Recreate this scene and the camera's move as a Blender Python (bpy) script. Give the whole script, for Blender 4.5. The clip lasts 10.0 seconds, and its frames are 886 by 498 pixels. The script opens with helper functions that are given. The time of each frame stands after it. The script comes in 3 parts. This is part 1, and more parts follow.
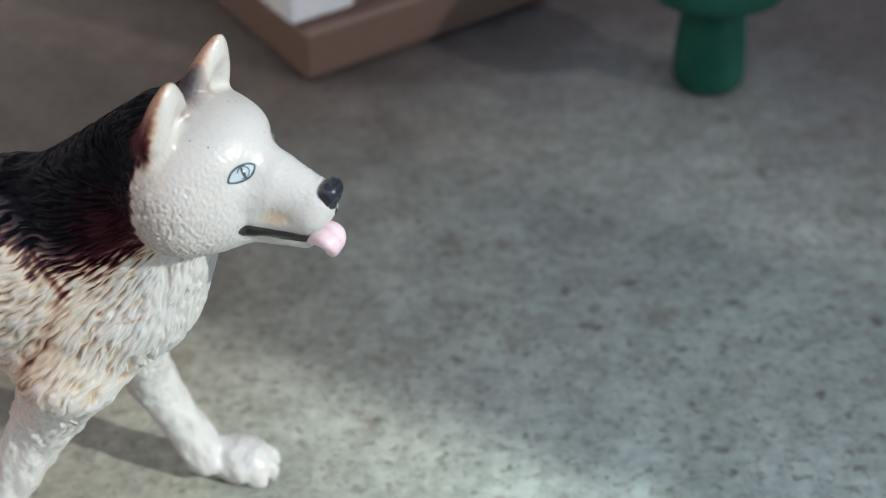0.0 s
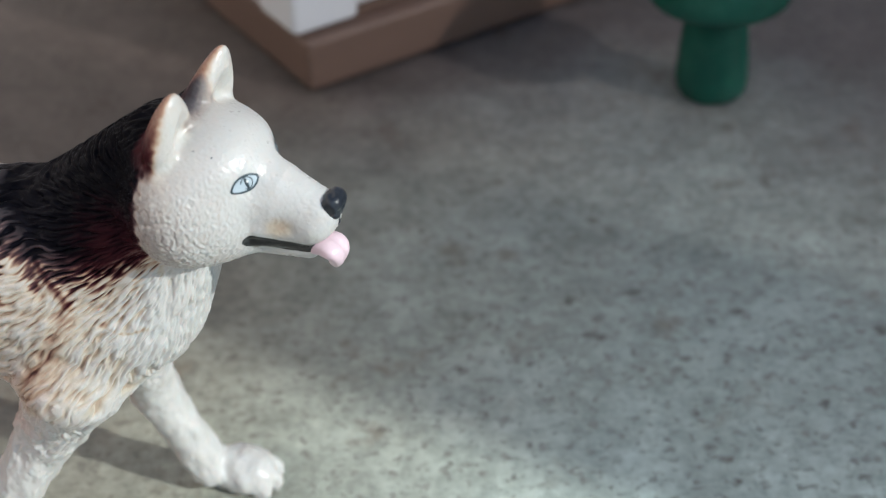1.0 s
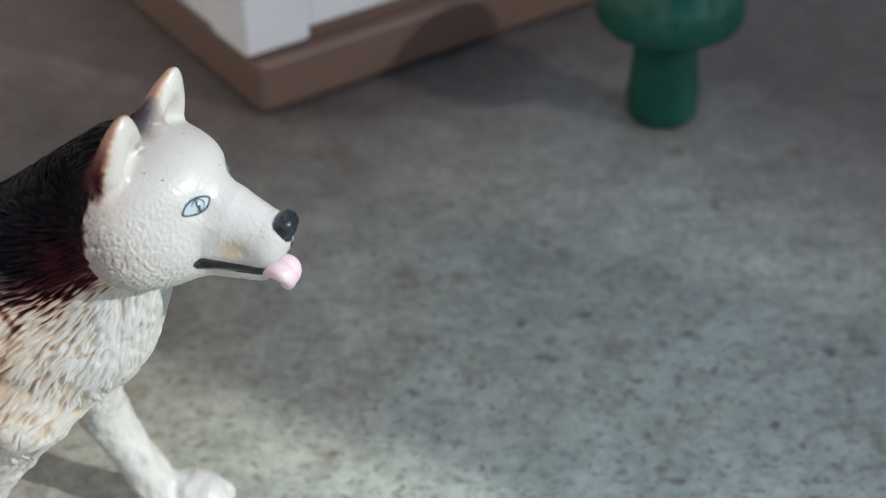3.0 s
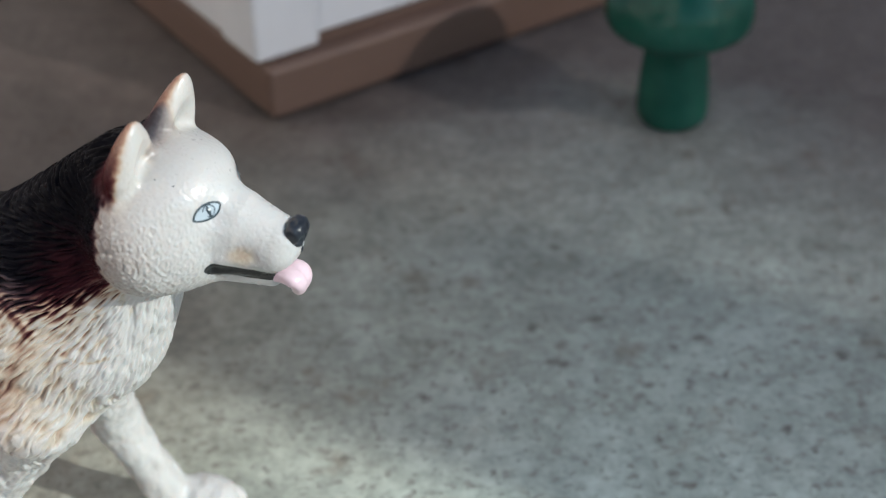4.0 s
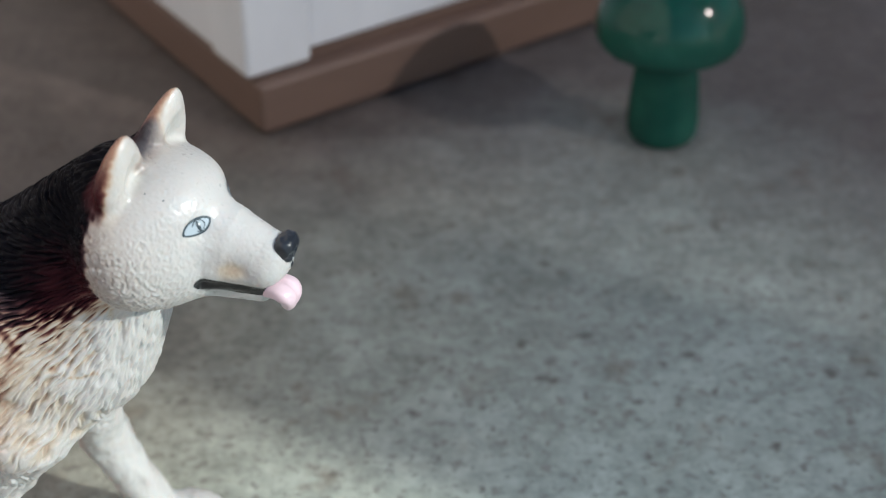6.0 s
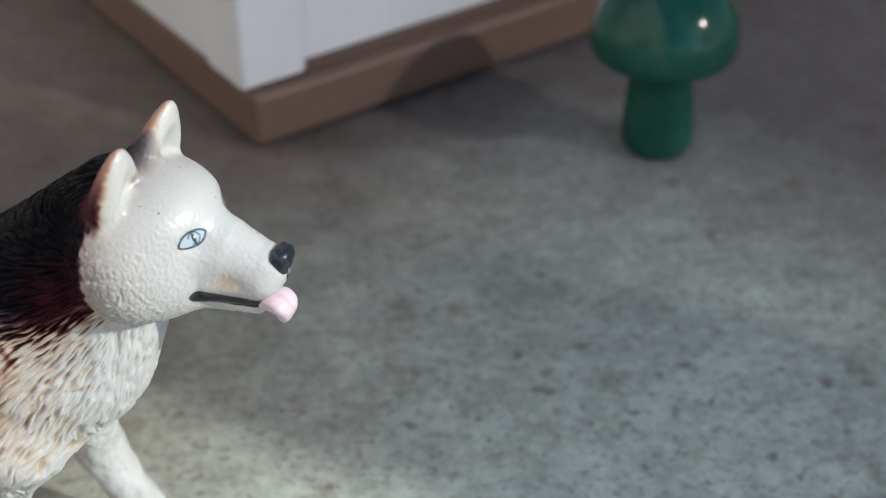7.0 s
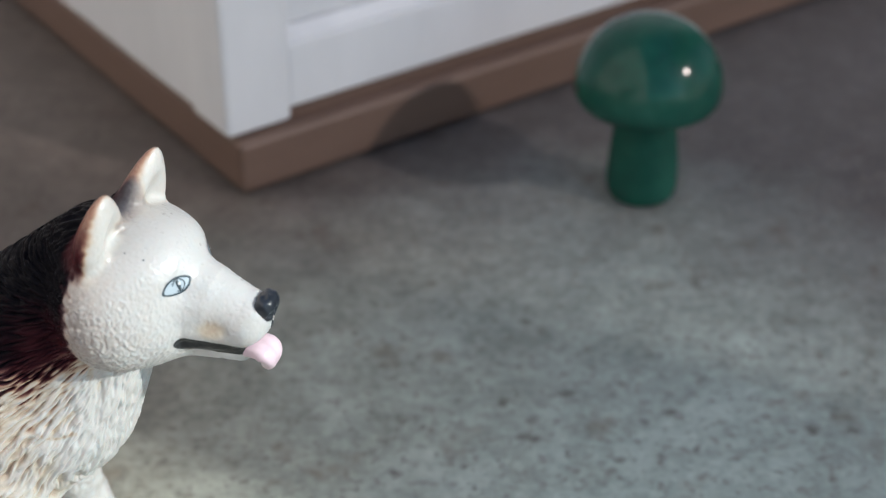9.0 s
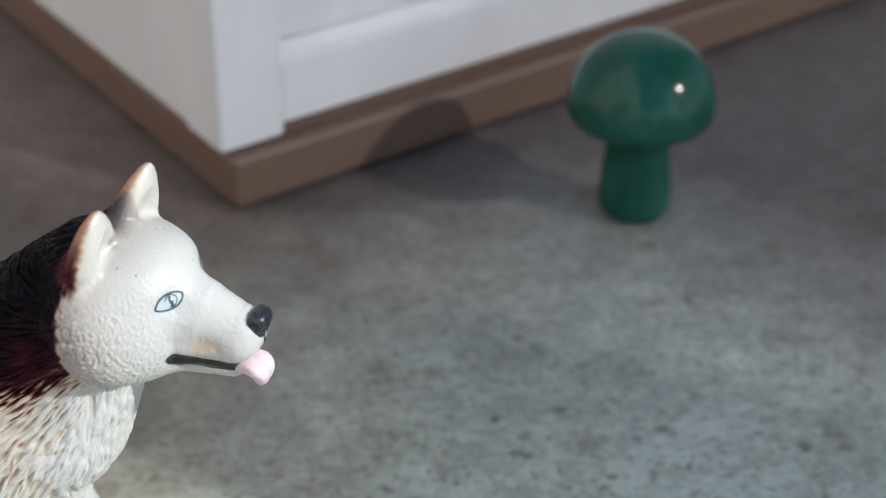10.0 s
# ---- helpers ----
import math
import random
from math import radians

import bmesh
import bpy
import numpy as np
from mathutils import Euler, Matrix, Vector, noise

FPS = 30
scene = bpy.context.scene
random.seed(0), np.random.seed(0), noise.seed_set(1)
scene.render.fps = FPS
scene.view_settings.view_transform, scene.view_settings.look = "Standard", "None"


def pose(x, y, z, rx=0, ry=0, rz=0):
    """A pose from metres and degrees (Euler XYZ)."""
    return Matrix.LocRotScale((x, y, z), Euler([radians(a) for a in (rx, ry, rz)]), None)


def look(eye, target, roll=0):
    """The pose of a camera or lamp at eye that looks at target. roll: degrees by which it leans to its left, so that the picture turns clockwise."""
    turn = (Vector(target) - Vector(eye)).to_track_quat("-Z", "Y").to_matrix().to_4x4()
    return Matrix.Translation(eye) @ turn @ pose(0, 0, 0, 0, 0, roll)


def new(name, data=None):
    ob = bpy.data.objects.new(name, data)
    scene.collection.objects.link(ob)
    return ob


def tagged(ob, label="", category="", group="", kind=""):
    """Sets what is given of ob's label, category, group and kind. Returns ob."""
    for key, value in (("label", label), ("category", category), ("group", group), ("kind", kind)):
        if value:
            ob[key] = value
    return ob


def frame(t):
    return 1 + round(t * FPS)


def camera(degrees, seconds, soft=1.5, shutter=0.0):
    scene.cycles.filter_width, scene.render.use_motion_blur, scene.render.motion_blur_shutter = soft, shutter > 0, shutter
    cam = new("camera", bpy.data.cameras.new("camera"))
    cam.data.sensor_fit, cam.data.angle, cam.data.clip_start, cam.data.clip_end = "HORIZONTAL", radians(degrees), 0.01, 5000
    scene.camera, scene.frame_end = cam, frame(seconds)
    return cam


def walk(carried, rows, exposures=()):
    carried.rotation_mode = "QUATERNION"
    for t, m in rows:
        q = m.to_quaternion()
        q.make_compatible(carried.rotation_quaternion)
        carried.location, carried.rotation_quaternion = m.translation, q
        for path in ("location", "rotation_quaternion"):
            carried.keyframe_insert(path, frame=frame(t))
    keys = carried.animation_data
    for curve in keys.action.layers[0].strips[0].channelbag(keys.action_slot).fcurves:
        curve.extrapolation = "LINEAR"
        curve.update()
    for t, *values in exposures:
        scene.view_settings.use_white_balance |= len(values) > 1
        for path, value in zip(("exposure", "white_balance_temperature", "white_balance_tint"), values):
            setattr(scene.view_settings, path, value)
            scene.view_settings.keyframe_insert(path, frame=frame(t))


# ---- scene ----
# ---- camera ----
EYE_Z = 0.16
cam = camera(33.56, 10.0, soft=1.0)
cam.data.dof.use_dof = True
cam.data.dof.focus_distance = 0.165
cam.data.dof.aperture_fstop = 28.0
walk(cam, [
    (0.0, pose(0, 0, EYE_Z, 52.303, 0.496, 1.071)),
    (0.5, pose(0, 0, EYE_Z, 52.631, 0.689, 1.210)),
    (1.0, pose(0, 0, EYE_Z, 52.687, 0.700, 1.086)),
    (1.5, pose(0, 0, EYE_Z, 52.827, 0.085, 0.572)),
    (2.0, pose(0, 0, EYE_Z, 53.059, 0.262, 0.405)),
    (2.5, pose(0, 0, EYE_Z, 53.338, -0.029, 0.072)),
    (3.0, pose(0, 0, EYE_Z, 53.567, -0.420, -0.397)),
    (3.2, pose(0, 0, EYE_Z, 53.558, -0.178, -0.464)),
    (4.5, pose(0, 0, EYE_Z, 54.000, -0.000, 0.000)),
    (5.0, pose(0, 0, EYE_Z, 54.241, 0.095, 0.176)),
    (5.5, pose(0, 0, EYE_Z, 54.306, -0.196, -0.107)),
    (6.8, pose(0, 0, EYE_Z, 54.680, -0.450, -0.608)),
    (7.0, pose(0, 0, EYE_Z, 54.817, -0.352, -0.636)),
    (7.5, pose(0, 0, EYE_Z, 55.253, -0.465, -0.711)),
    (8.0, pose(0, 0, EYE_Z, 55.635, -0.595, -0.825)),
    (8.5, pose(0, 0, EYE_Z, 55.942, -0.694, -1.118)),
    (9.0, pose(0, 0, EYE_Z, 56.650, -0.688, -1.112)),
    (9.5, pose(0, 0, EYE_Z, 57.144, -0.938, -1.371)),
    (10.0, pose(0, 0, EYE_Z, 57.282, -0.956, -1.269)),
], exposures=[(0.0, 0.45, 5530, 1), (5.5, 0.45, 5530, 1), (8.0, 0.52, 5530, 1), (10.0, 0.64, 5530, 1)])

# ---- light ----
SUN_AZ = radians(153)          # the way the light travels over the ground
SUN_EL = radians(31)
world = bpy.data.worlds.new("sky")
scene.world = world
world.use_nodes = True
wn, wl = world.node_tree.nodes, world.node_tree.links
sky = wn.new("ShaderNodeTexSky")
sky.sky_type = "NISHITA"
sky.sun_disc = False
sky.sun_elevation = SUN_EL
to_sun = Vector((-math.cos(SUN_AZ), -math.sin(SUN_AZ), math.tan(SUN_EL))).normalized()
sky.sun_rotation = math.atan2(to_sun.x, to_sun.y)
wn["Background"].inputs["Strength"].default_value = 0.098
wl.new(sky.outputs[0], wn["Background"].inputs["Color"])

sun_data = bpy.data.lights.new("sun", "SUN")
sun_data.energy = 3.2
sun_data.angle = radians(1.1)
sun_data.color = (1.0, 0.89, 0.76)
sun = new("sun", sun_data)
sun.matrix_world = look(to_sun * 6, (0, 0, 0))


# ---- materials ----
def material(name):
    m = bpy.data.materials.new(name)
    m.use_nodes = True
    return m, m.node_tree.nodes, m.node_tree.links, m.node_tree.nodes["Principled BSDF"]


def noise_node(n, l, coord, scale, detail=4.0, rough=0.55, stretch=None):
    tex = n.new("ShaderNodeTexNoise")
    tex.inputs["Scale"].default_value = scale
    tex.inputs["Detail"].default_value = detail
    tex.inputs["Roughness"].default_value = rough
    if stretch:
        mp = n.new("ShaderNodeMapping")
        mp.inputs["Scale"].default_value = stretch
        l.new(coord, mp.inputs["Vector"])
        coord = mp.outputs["Vector"]
    l.new(coord, tex.inputs["Vector"])
    return tex.outputs["Fac"]


def ramp(n, l, fac, stops):
    r = n.new("ShaderNodeValToRGB")
    els = r.color_ramp.elements
    while len(els) < len(stops):
        els.new(0.5)
    for e, (p, c) in zip(els, stops):
        e.position, e.color = p, (*c, 1.0) if len(c) == 3 else c
    l.new(fac, r.inputs["Fac"])
    return r.outputs["Color"]


def mix(n, l, fac, a, b, kind="MIX"):
    m = n.new("ShaderNodeMix")
    m.data_type, m.blend_type = "RGBA", kind
    for socket, v in ((m.inputs[0], fac), (m.inputs[6], a), (m.inputs[7], b)):
        if isinstance(v, bpy.types.NodeSocket):
            l.new(v, socket)
        elif isinstance(v, (int, float)):
            socket.default_value = v
        else:
            socket.default_value = (*v, 1.0)
    return m.outputs[2]


def math_node(n, l, op, a, b):
    m = n.new("ShaderNodeMath")
    m.operation = op
    for socket, v in ((m.inputs[0], a), (m.inputs[1], b)):
        if isinstance(v, bpy.types.NodeSocket):
            l.new(v, socket)
        else:
            socket.default_value = v
    return m.outputs[0]


def bump(n, l, height, strength, distance, bsdf):
    b = n.new("ShaderNodeBump")
    b.inputs["Strength"].default_value = strength
    b.inputs["Distance"].default_value = distance
    l.new(height, b.inputs["Height"])
    l.new(b.outputs["Normal"], bsdf.inputs["Normal"])


def object_coord(n):
    return n.new("ShaderNodeTexCoord").outputs["Object"]


# dark marks in the concrete, in millimetres: place, and for the larger ones half width and half depth
STAINS = [(21.5, 218.5, 1.6, 1.6), (55.0, 231.3, 1.4, 2.9), (50.4, 250.4, 1.8, 2.1), (27.0, 197.5, 1.9, 1.1), (19.8, 186.2, 2.7, 1.0), (15.9, 195.3,
          0.9, 2.1), (44.3, 192.6, 1.3, 1.2), (39.6, 190.0, 1.0, 0.9), (34.2, 180.4, 1.2, 1.1), (47.1, 182.8, 0.9, 0.8), (60.5, 191.4, 1.1, 1.2),
          (67.4, 187.7, 1.4, 1.7), (74.1, 187.6, 1.4, 1.2), (59.9, 177.2, 1.2, 0.8), (90.7, 235.7, 1.7, 2.4), (-21.9, 247.8, 1.4, 1.7), (-26.4, 175.6,
          1.2, 0.9), (-14.5, 163.4, 1.3, 0.7), (35.6, 159.9, 1.2, 0.8), (57.9, 154.2, 1.3, 0.8), (34.3, 167.6, 0.9, 1.1), (54.9, 169.7, 1.0, 1.3),
          (58.5, 165.6, 0.9, 1.2)]
SPECKS = [(-0.9, 213.8), (-9.9, 215.2), (12.8, 215.9), (19.1, 205.1), (45.0, 208.7), (71.8, 212.3), (-6.2, 224.0), (-1.5, 231.3), (-9.7, 188.5), (2.3,
          189.0), (4.5, 181.9), (-2.6, 177.6), (8.8, 179.0), (14.6, 180.1), (25.8, 181.9), (41.0, 181.4), (33.9, 176.3), (67.8, 175.4), (-8.2, 174.0),
          (10.3, 173.9), (1.7, 167.0), (8.2, 160.6), (29.1, 161.7), (43.9, 164.2), (38.9, 153.0), (36.4, 150.1), (47.9, 151.9), (20.0, 151.5), (5.9,
          153.7), (-3.9, 156.1)]


def marks(n, l, c):
    """1 inside the dark marks, 0 away from them."""
    wobble = n.new("ShaderNodeTexNoise")
    wobble.inputs["Scale"].default_value = 700
    wobble.inputs["Detail"].default_value = 3
    l.new(c, wobble.inputs["Vector"])

    def vector(op, a, b):
        v = n.new("ShaderNodeVectorMath")
        v.operation = op
        for socket, x in ((v.inputs[0], a), (v.inputs[1], b)):
            if isinstance(x, bpy.types.NodeSocket):
                l.new(x, socket)
            else:
                socket.default_value = x
        return v.outputs
    bent = vector("ADD", c, vector("MULTIPLY", vector("SUBTRACT", wobble.outputs["Color"], (0.5, 0.5, 0.5))[0], (0.0021, 0.0026, 0))[0])[0]
    best = None
    for x, y, a, b in [(*q[:2], *(q[2:] or (0.62, 0.85))) for q in STAINS + SPECKS]:
        away = vector("MULTIPLY", vector("SUBTRACT", bent, (x / 1000, y / 1000, 0))[0], (1000 / a, 1000 / b, 0))[0]
        far = vector("LENGTH", away, (0, 0, 0))["Value"]
        best = far if best is None else math_node(n, l, "MINIMUM", best, far)
    return ramp(n, l, best, [(0.45, (1, 1, 1)), (1.25, (0, 0, 0))])


def concrete_material():
    m, n, l, p = material("speckled_concrete")
    c = object_coord(n)
    base = ramp(n, l, noise_node(n, l, c, 22, 6, 0.62), [(0.3, (0.215, 0.215, 0.205)), (0.7, (0.30, 0.30, 0.295))])
    fine = ramp(n, l, noise_node(n, l, c, 420, 4, 0.7), [(0.3, (0.64, 0.64, 0.64)), (0.72, (1.26, 1.26, 1.26))])
    col = mix(n, l, 1.0, base, fine, "MULTIPLY")
    pale = ramp(n, l, noise_node(n, l, c, 95, 6, 0.7, (1.0, 1.0, 1.0)), [(0.46, (0, 0, 0)), (0.68, (1, 1, 1))])
    col = mix(n, l, math_node(n, l, "MULTIPLY", pale, 0.5), col, (0.46, 0.465, 0.455))
    brown = ramp(n, l, noise_node(n, l, c, 75, 3, 0.6), [(0.60, (0, 0, 0)), (0.72, (1, 1, 1))])
    col = mix(n, l, math_node(n, l, "MULTIPLY", brown, 0.65), col, (0.14, 0.105, 0.085))
    # light falloff put into the colour: paler and cooler near, with an uneven rim
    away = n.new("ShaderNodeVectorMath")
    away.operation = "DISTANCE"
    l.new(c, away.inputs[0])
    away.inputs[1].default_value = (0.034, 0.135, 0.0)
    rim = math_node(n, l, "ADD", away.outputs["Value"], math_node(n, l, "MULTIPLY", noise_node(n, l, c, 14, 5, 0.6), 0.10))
    falloff = ramp(n, l, rim, [(0.06, (1.58, 1.84, 1.77)), (0.20, (0.285, 0.262, 0.272))])
    col = mix(n, l, 1.0, col, falloff, "MULTIPLY")
    # warm sunlight put into the colour: a faint beige tint to one side
    across = n.new("ShaderNodeSeparateXYZ")
    l.new(c, across.inputs[0])
    sideways = math_node(n, l, "ADD", across.outputs["X"], math_node(n, l, "MULTIPLY", noise_node(n, l, c, 18, 4, 0.6), 0.08))
    sun_warmth = ramp(n, l, math_node(n, l, "ADD", sideways, 0.5), [(0.485, (1.14, 1.0, 0.86)), (0.57, (0.98, 1.0, 1.0))])
    col = mix(n, l, 1.0, col, sun_warmth, "MULTIPLY")
    # dark grains, small and large
    for scale, lo, hi, dark in ((620, 0.58, 0.66, 0.45), (360, 0.615, 0.675, 0.5), (210, 0.675, 0.73, 0.5)):
        f = ramp(n, l, noise_node(n, l, c, scale, 2, 0.5, (1.0, 1.1, 1.0)), [(lo, (0, 0, 0)), (hi, (1, 1, 1))])
        col = mix(n, l, math_node(n, l, "MULTIPLY", f, dark), col, (0.120, 0.104, 0.090))
    col = mix(n, l, math_node(n, l, "MULTIPLY", marks(n, l, c), 0.62), col, (0.075, 0.062, 0.052))
    l.new(col, p.inputs["Base Color"])
    p.inputs["Roughness"].default_value = 0.62
    bump(n, l, noise_node(n, l, c, 500, 5, 0.7), 0.35, 0.0006, p)
    return m


def plaster_material(name, colour):
    m, n, l, p = material(name)
    c = object_coord(n)
    f = noise_node(n, l, c, 3.0, 6, 0.6)
    l.new(ramp(n, l, f, [(0.3, [v * 0.88 for v in colour]), (0.7, colour)]), p.inputs["Base Color"])
    p.inputs["Roughness"].default_value = 0.85
    bump(n, l, noise_node(n, l, c, 120, 4), 0.2, 0.002, p)
    return m


def white_paint_material():
    m, n, l, p = material("white_satin_paint")
    c = object_coord(n)
    f = noise_node(n, l, c, 60, 4, 0.6, (1, 1, 0.3))
    l.new(ramp(n, l, f, [(0.3, (0.53, 0.545, 0.56)), (0.7, (0.59, 0.605, 0.62))]), p.inputs["Base Color"])
    p.inputs["Roughness"].default_value = 0.42
    bump(n, l, noise_node(n, l, c, 900, 3), 0.08, 0.0003, p)
    return m


def brown_board_material():
    m, n, l, p = material("brown_board")
    c = object_coord(n)
    f = noise_node(n, l, c, 90, 6, 0.65, (0.12, 0.12, 1.0))
    l.new(ramp(n, l, f, [(0.25, (0.088, 0.055, 0.040)), (0.75, (0.125, 0.080, 0.060))]), p.inputs["Base Color"])
    p.inputs["Roughness"].default_value = 0.55
    bump(n, l, f, 0.15, 0.0004, p)
    return m


def jade_material():
    m, n, l, p = material("polished_green_stone")
    c = object_coord(n)
    f = noise_node(n, l, c, 70, 6, 0.6)
    col = ramp(n, l, f, [(0.3, (0.008, 0.044, 0.032)), (0.6, (0.016, 0.072, 0.052)), (0.85, (0.036, 0.115, 0.086))])
    l.new(col, p.inputs["Base Color"])
    p.inputs["Roughness"].default_value = 0.13
    p.inputs["IOR"].default_value = 1.54
    p.inputs["Specular IOR Level"].default_value = 0.2
    p.inputs["Subsurface Weight"].default_value = 0.35
    p.inputs["Subsurface Radius"].default_value = (0.3, 1.0, 0.7)
    p.inputs["Subsurface Scale"].default_value = 0.004
    return m


def attribute(n, name):
    at = n.new("ShaderNodeAttribute")
    at.attribute_name = name
    return at.outputs["Fac"]


def coat_material():
    m, n, l, p = material("painted_rubber_coat")
    c = object_coord(n)
    dark, fur, tuft = attribute(n, "coat"), attribute(n, "fur"), attribute(n, "tuft")
    grain = noise_node(n, l, c, 1500, 3, 0.6)
    patchy = noise_node(n, l, c, 260, 4, 0.6)
    # grooves hold the dark wash, ridges stay pale; only where there is some wash
    wash = math_node(n, l, "MULTIPLY", math_node(n, l, "SUBTRACT", 0.50, tuft), 0.29)
    wash = math_node(n, l, "ADD", wash, math_node(n, l, "MULTIPLY", math_node(n, l, "SUBTRACT", patchy, 0.5), 0.10))
    some = math_node(n, l, "MINIMUM", math_node(n, l, "ADD", math_node(n, l, "MULTIPLY", dark, 2.6), 0.15), 1.0)
    f = math_node(n, l, "ADD", dark, math_node(n, l, "MULTIPLY", math_node(n, l, "MULTIPLY", wash, fur), some))
    col = ramp(n, l, f, [(0.08, (0.50, 0.488, 0.472)), (0.22, (0.47, 0.405, 0.32)), (0.35, (0.31, 0.21, 0.15)), (0.46, (0.135, 0.062, 0.050)),
                         (0.58, (0.055, 0.016, 0.020)), (0.84, (0.016, 0.005, 0.008)), (1.0, (0.003, 0.003, 0.005))])
    grey = ramp(n, l, f, [(0.08, (0.50, 0.492, 0.48)), (0.22, (0.40, 0.37, 0.345)), (0.38, (0.29, 0.255, 0.235)), (0.60, (0.075, 0.068, 0.075)), (0.92, (0.005, 0.005, 0.008))])
    col = mix(n, l, attribute(n, "cold"), col, grey)
    col = mix(n, l, attribute(n, "rose_and_glow"), col, mix(n, l, 1.0, col, (1.0, 0.66, 0.58), "MULTIPLY"))
    open_mouth = ramp(n, l, attribute(n, "mouth"), [(0.02, (1, 1, 1)), (0.12, (0, 0, 0))])
    col = mix(n, l, open_mouth, col, (0.010, 0.010, 0.012))
    l.new(col, p.inputs["Base Color"])
    l.new(math_node(n, l, "ADD", math_node(n, l, "MULTIPLY", grain, 0.25), 0.19), p.inputs["Roughness"])
    l.new(ramp(n, l, f, [(0.2, (0.55, 0.55, 0.55)), (0.65, (0.022, 0.022, 0.022))]), p.inputs["Specular IOR Level"])
    p.inputs["Subsurface Weight"].default_value = 0.18
    p.inputs["Subsurface Radius"].default_value = (1.0, 0.55, 0.4)
    p.inputs["Subsurface Scale"].default_value = 0.0012
    h = math_node(n, l, "ADD", math_node(n, l, "MULTIPLY", noise_node(n, l, c, 900, 2, 0.5), fur), math_node(n, l, "MULTIPLY", grain, 0.40))
    bump(n, l, h, 0.55, 0.00022, p)
    return m


def plain_material(name, colour, rough, gloss=0.5):
    m, n, l, p = material(name)
    c = object_coord(n)
    f = noise_node(n, l, c, 300, 3)
    l.new(ramp(n, l, f, [(0.3, [v * 0.8 for v in colour]), (0.7, colour)]), p.inputs["Base Color"])
    p.inputs["Roughness"].default_value = rough
    p.inputs["Specular IOR Level"].default_value = gloss
    return m


# tint of the added panes, set by how far they dim the sun
def glass_material():
    m = bpy.data.materials.new("tinted_glass")
    m.use_nodes = True
    n, l = m.node_tree.nodes, m.node_tree.links
    n.remove(n["Principled BSDF"])
    tr = n.new("ShaderNodeBsdfTransparent")
    tr.inputs["Color"].default_value = (0.71, 0.66, 0.66, 1)
    gl = n.new("ShaderNodeBsdfGlossy")
    gl.inputs["Roughness"].default_value = 0.02
    fr = n.new("ShaderNodeFresnel")
    mx = n.new("ShaderNodeMixShader")
    l.new(fr.outputs[0], mx.inputs[0])
    l.new(tr.outputs[0], mx.inputs[1])
    l.new(gl.outputs[0], mx.inputs[2])
    l.new(mx.outputs[0], n["Material Output"].inputs["Surface"])
    return m


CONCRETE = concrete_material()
WALL_PAINT = plaster_material("bounce_wall_plaster", (0.86, 0.73, 0.65))
WHITE = white_paint_material()
BROWN = brown_board_material()
JADE = jade_material()
COAT = coat_material()
BLACK_GLOSS = plain_material("glossy_black_paint", (0.016, 0.020, 0.028), 0.34)
TONGUE_PINK = plain_material("pink_tongue_paint", (0.72, 0.56, 0.62), 0.28)
EYE_BLUE = plain_material("pale_blue_eye_paint", (0.47, 0.54, 0.60), 0.25)
EYE_LINE = plain_material("dark_eye_outline_paint", (0.05, 0.07, 0.085), 0.3)
GLINT_WHITE = plain_material("white_eye_glint", (0.75, 0.77, 0.78), 0.25)
POST_PAINT = plaster_material("pale_post_paint", (0.6, 0.6, 0.6))
GLASS = glass_material()


# ---- mesh helpers ----
def part(name, bm, mat, parent=None, label="", smooth=False):
    me = bpy.data.meshes.new(name)
    bm.normal_update()
    bm.to_mesh(me)
    bm.free()
    for one in (mat if isinstance(mat, (list, tuple)) else [mat]):
        me.materials.append(one)
    if smooth:
        me.polygons.foreach_set("use_smooth", [True] * len(me.polygons))
    ob = new(name, me)
    if parent:
        ob.parent = parent
    if label:
        tagged(ob, label)
    return ob


def box(x0, x1, y0, y1, z0, z1, bevel=0.0, segments=2):
    bm = bmesh.new()
    bmesh.ops.create_cube(bm, size=1.0)
    for v in bm.verts:
        v.co = Vector(((x0 + x1) / 2 + v.co.x * (x1 - x0), (y0 + y1) / 2 + v.co.y * (y1 - y0), (z0 + z1) / 2 + v.co.z * (z1 - z0)))
    if bevel:
        bmesh.ops.bevel(bm, geom=bm.edges[:], offset=bevel, segments=segments, affect="EDGES", profile=0.6)
    return bm


def lathe(profile, n=48):
    bm = bmesh.new()
    rings = []
    for r, z in profile:
        if r < 1e-6:
            rings.append([bm.verts.new((0, 0, z))])
        else:
            rings.append([bm.verts.new((r * math.cos(2 * math.pi * i / n), r * math.sin(2 * math.pi * i / n), z)) for i in range(n)])
    for a, b in zip(rings, rings[1:]):
        for i in range(n):
            j = (i + 1) % n
            if len(a) == 1:
                bm.faces.new((a[0], b[j], b[i]))
            elif len(b) == 1:
                bm.faces.new((a[i], a[j], b[0]))
            else:
                bm.faces.new((a[i], a[j], b[j], b[i]))
    bmesh.ops.recalc_face_normals(bm, faces=bm.faces[:])
    return bm


# ---- the ground, and unseen wall and balustrade added for bounce and shade ----
SCREEN_X = 0.5                  # the plane of the added balustrade, out of view
POST_Y, POST_W = -0.0955, 0.056


def terrace():
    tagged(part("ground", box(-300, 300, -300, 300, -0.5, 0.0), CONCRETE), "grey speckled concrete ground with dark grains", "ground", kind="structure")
    # added out of view: throws warm light onto the chest's left side
    tagged(part("bounce_wall", box(-0.95, -0.75, -4.0, 4.0, 0.001, 2.7), WALL_PAINT), "unseen plaster wall added to bounce warm light", "wall", kind="structure")


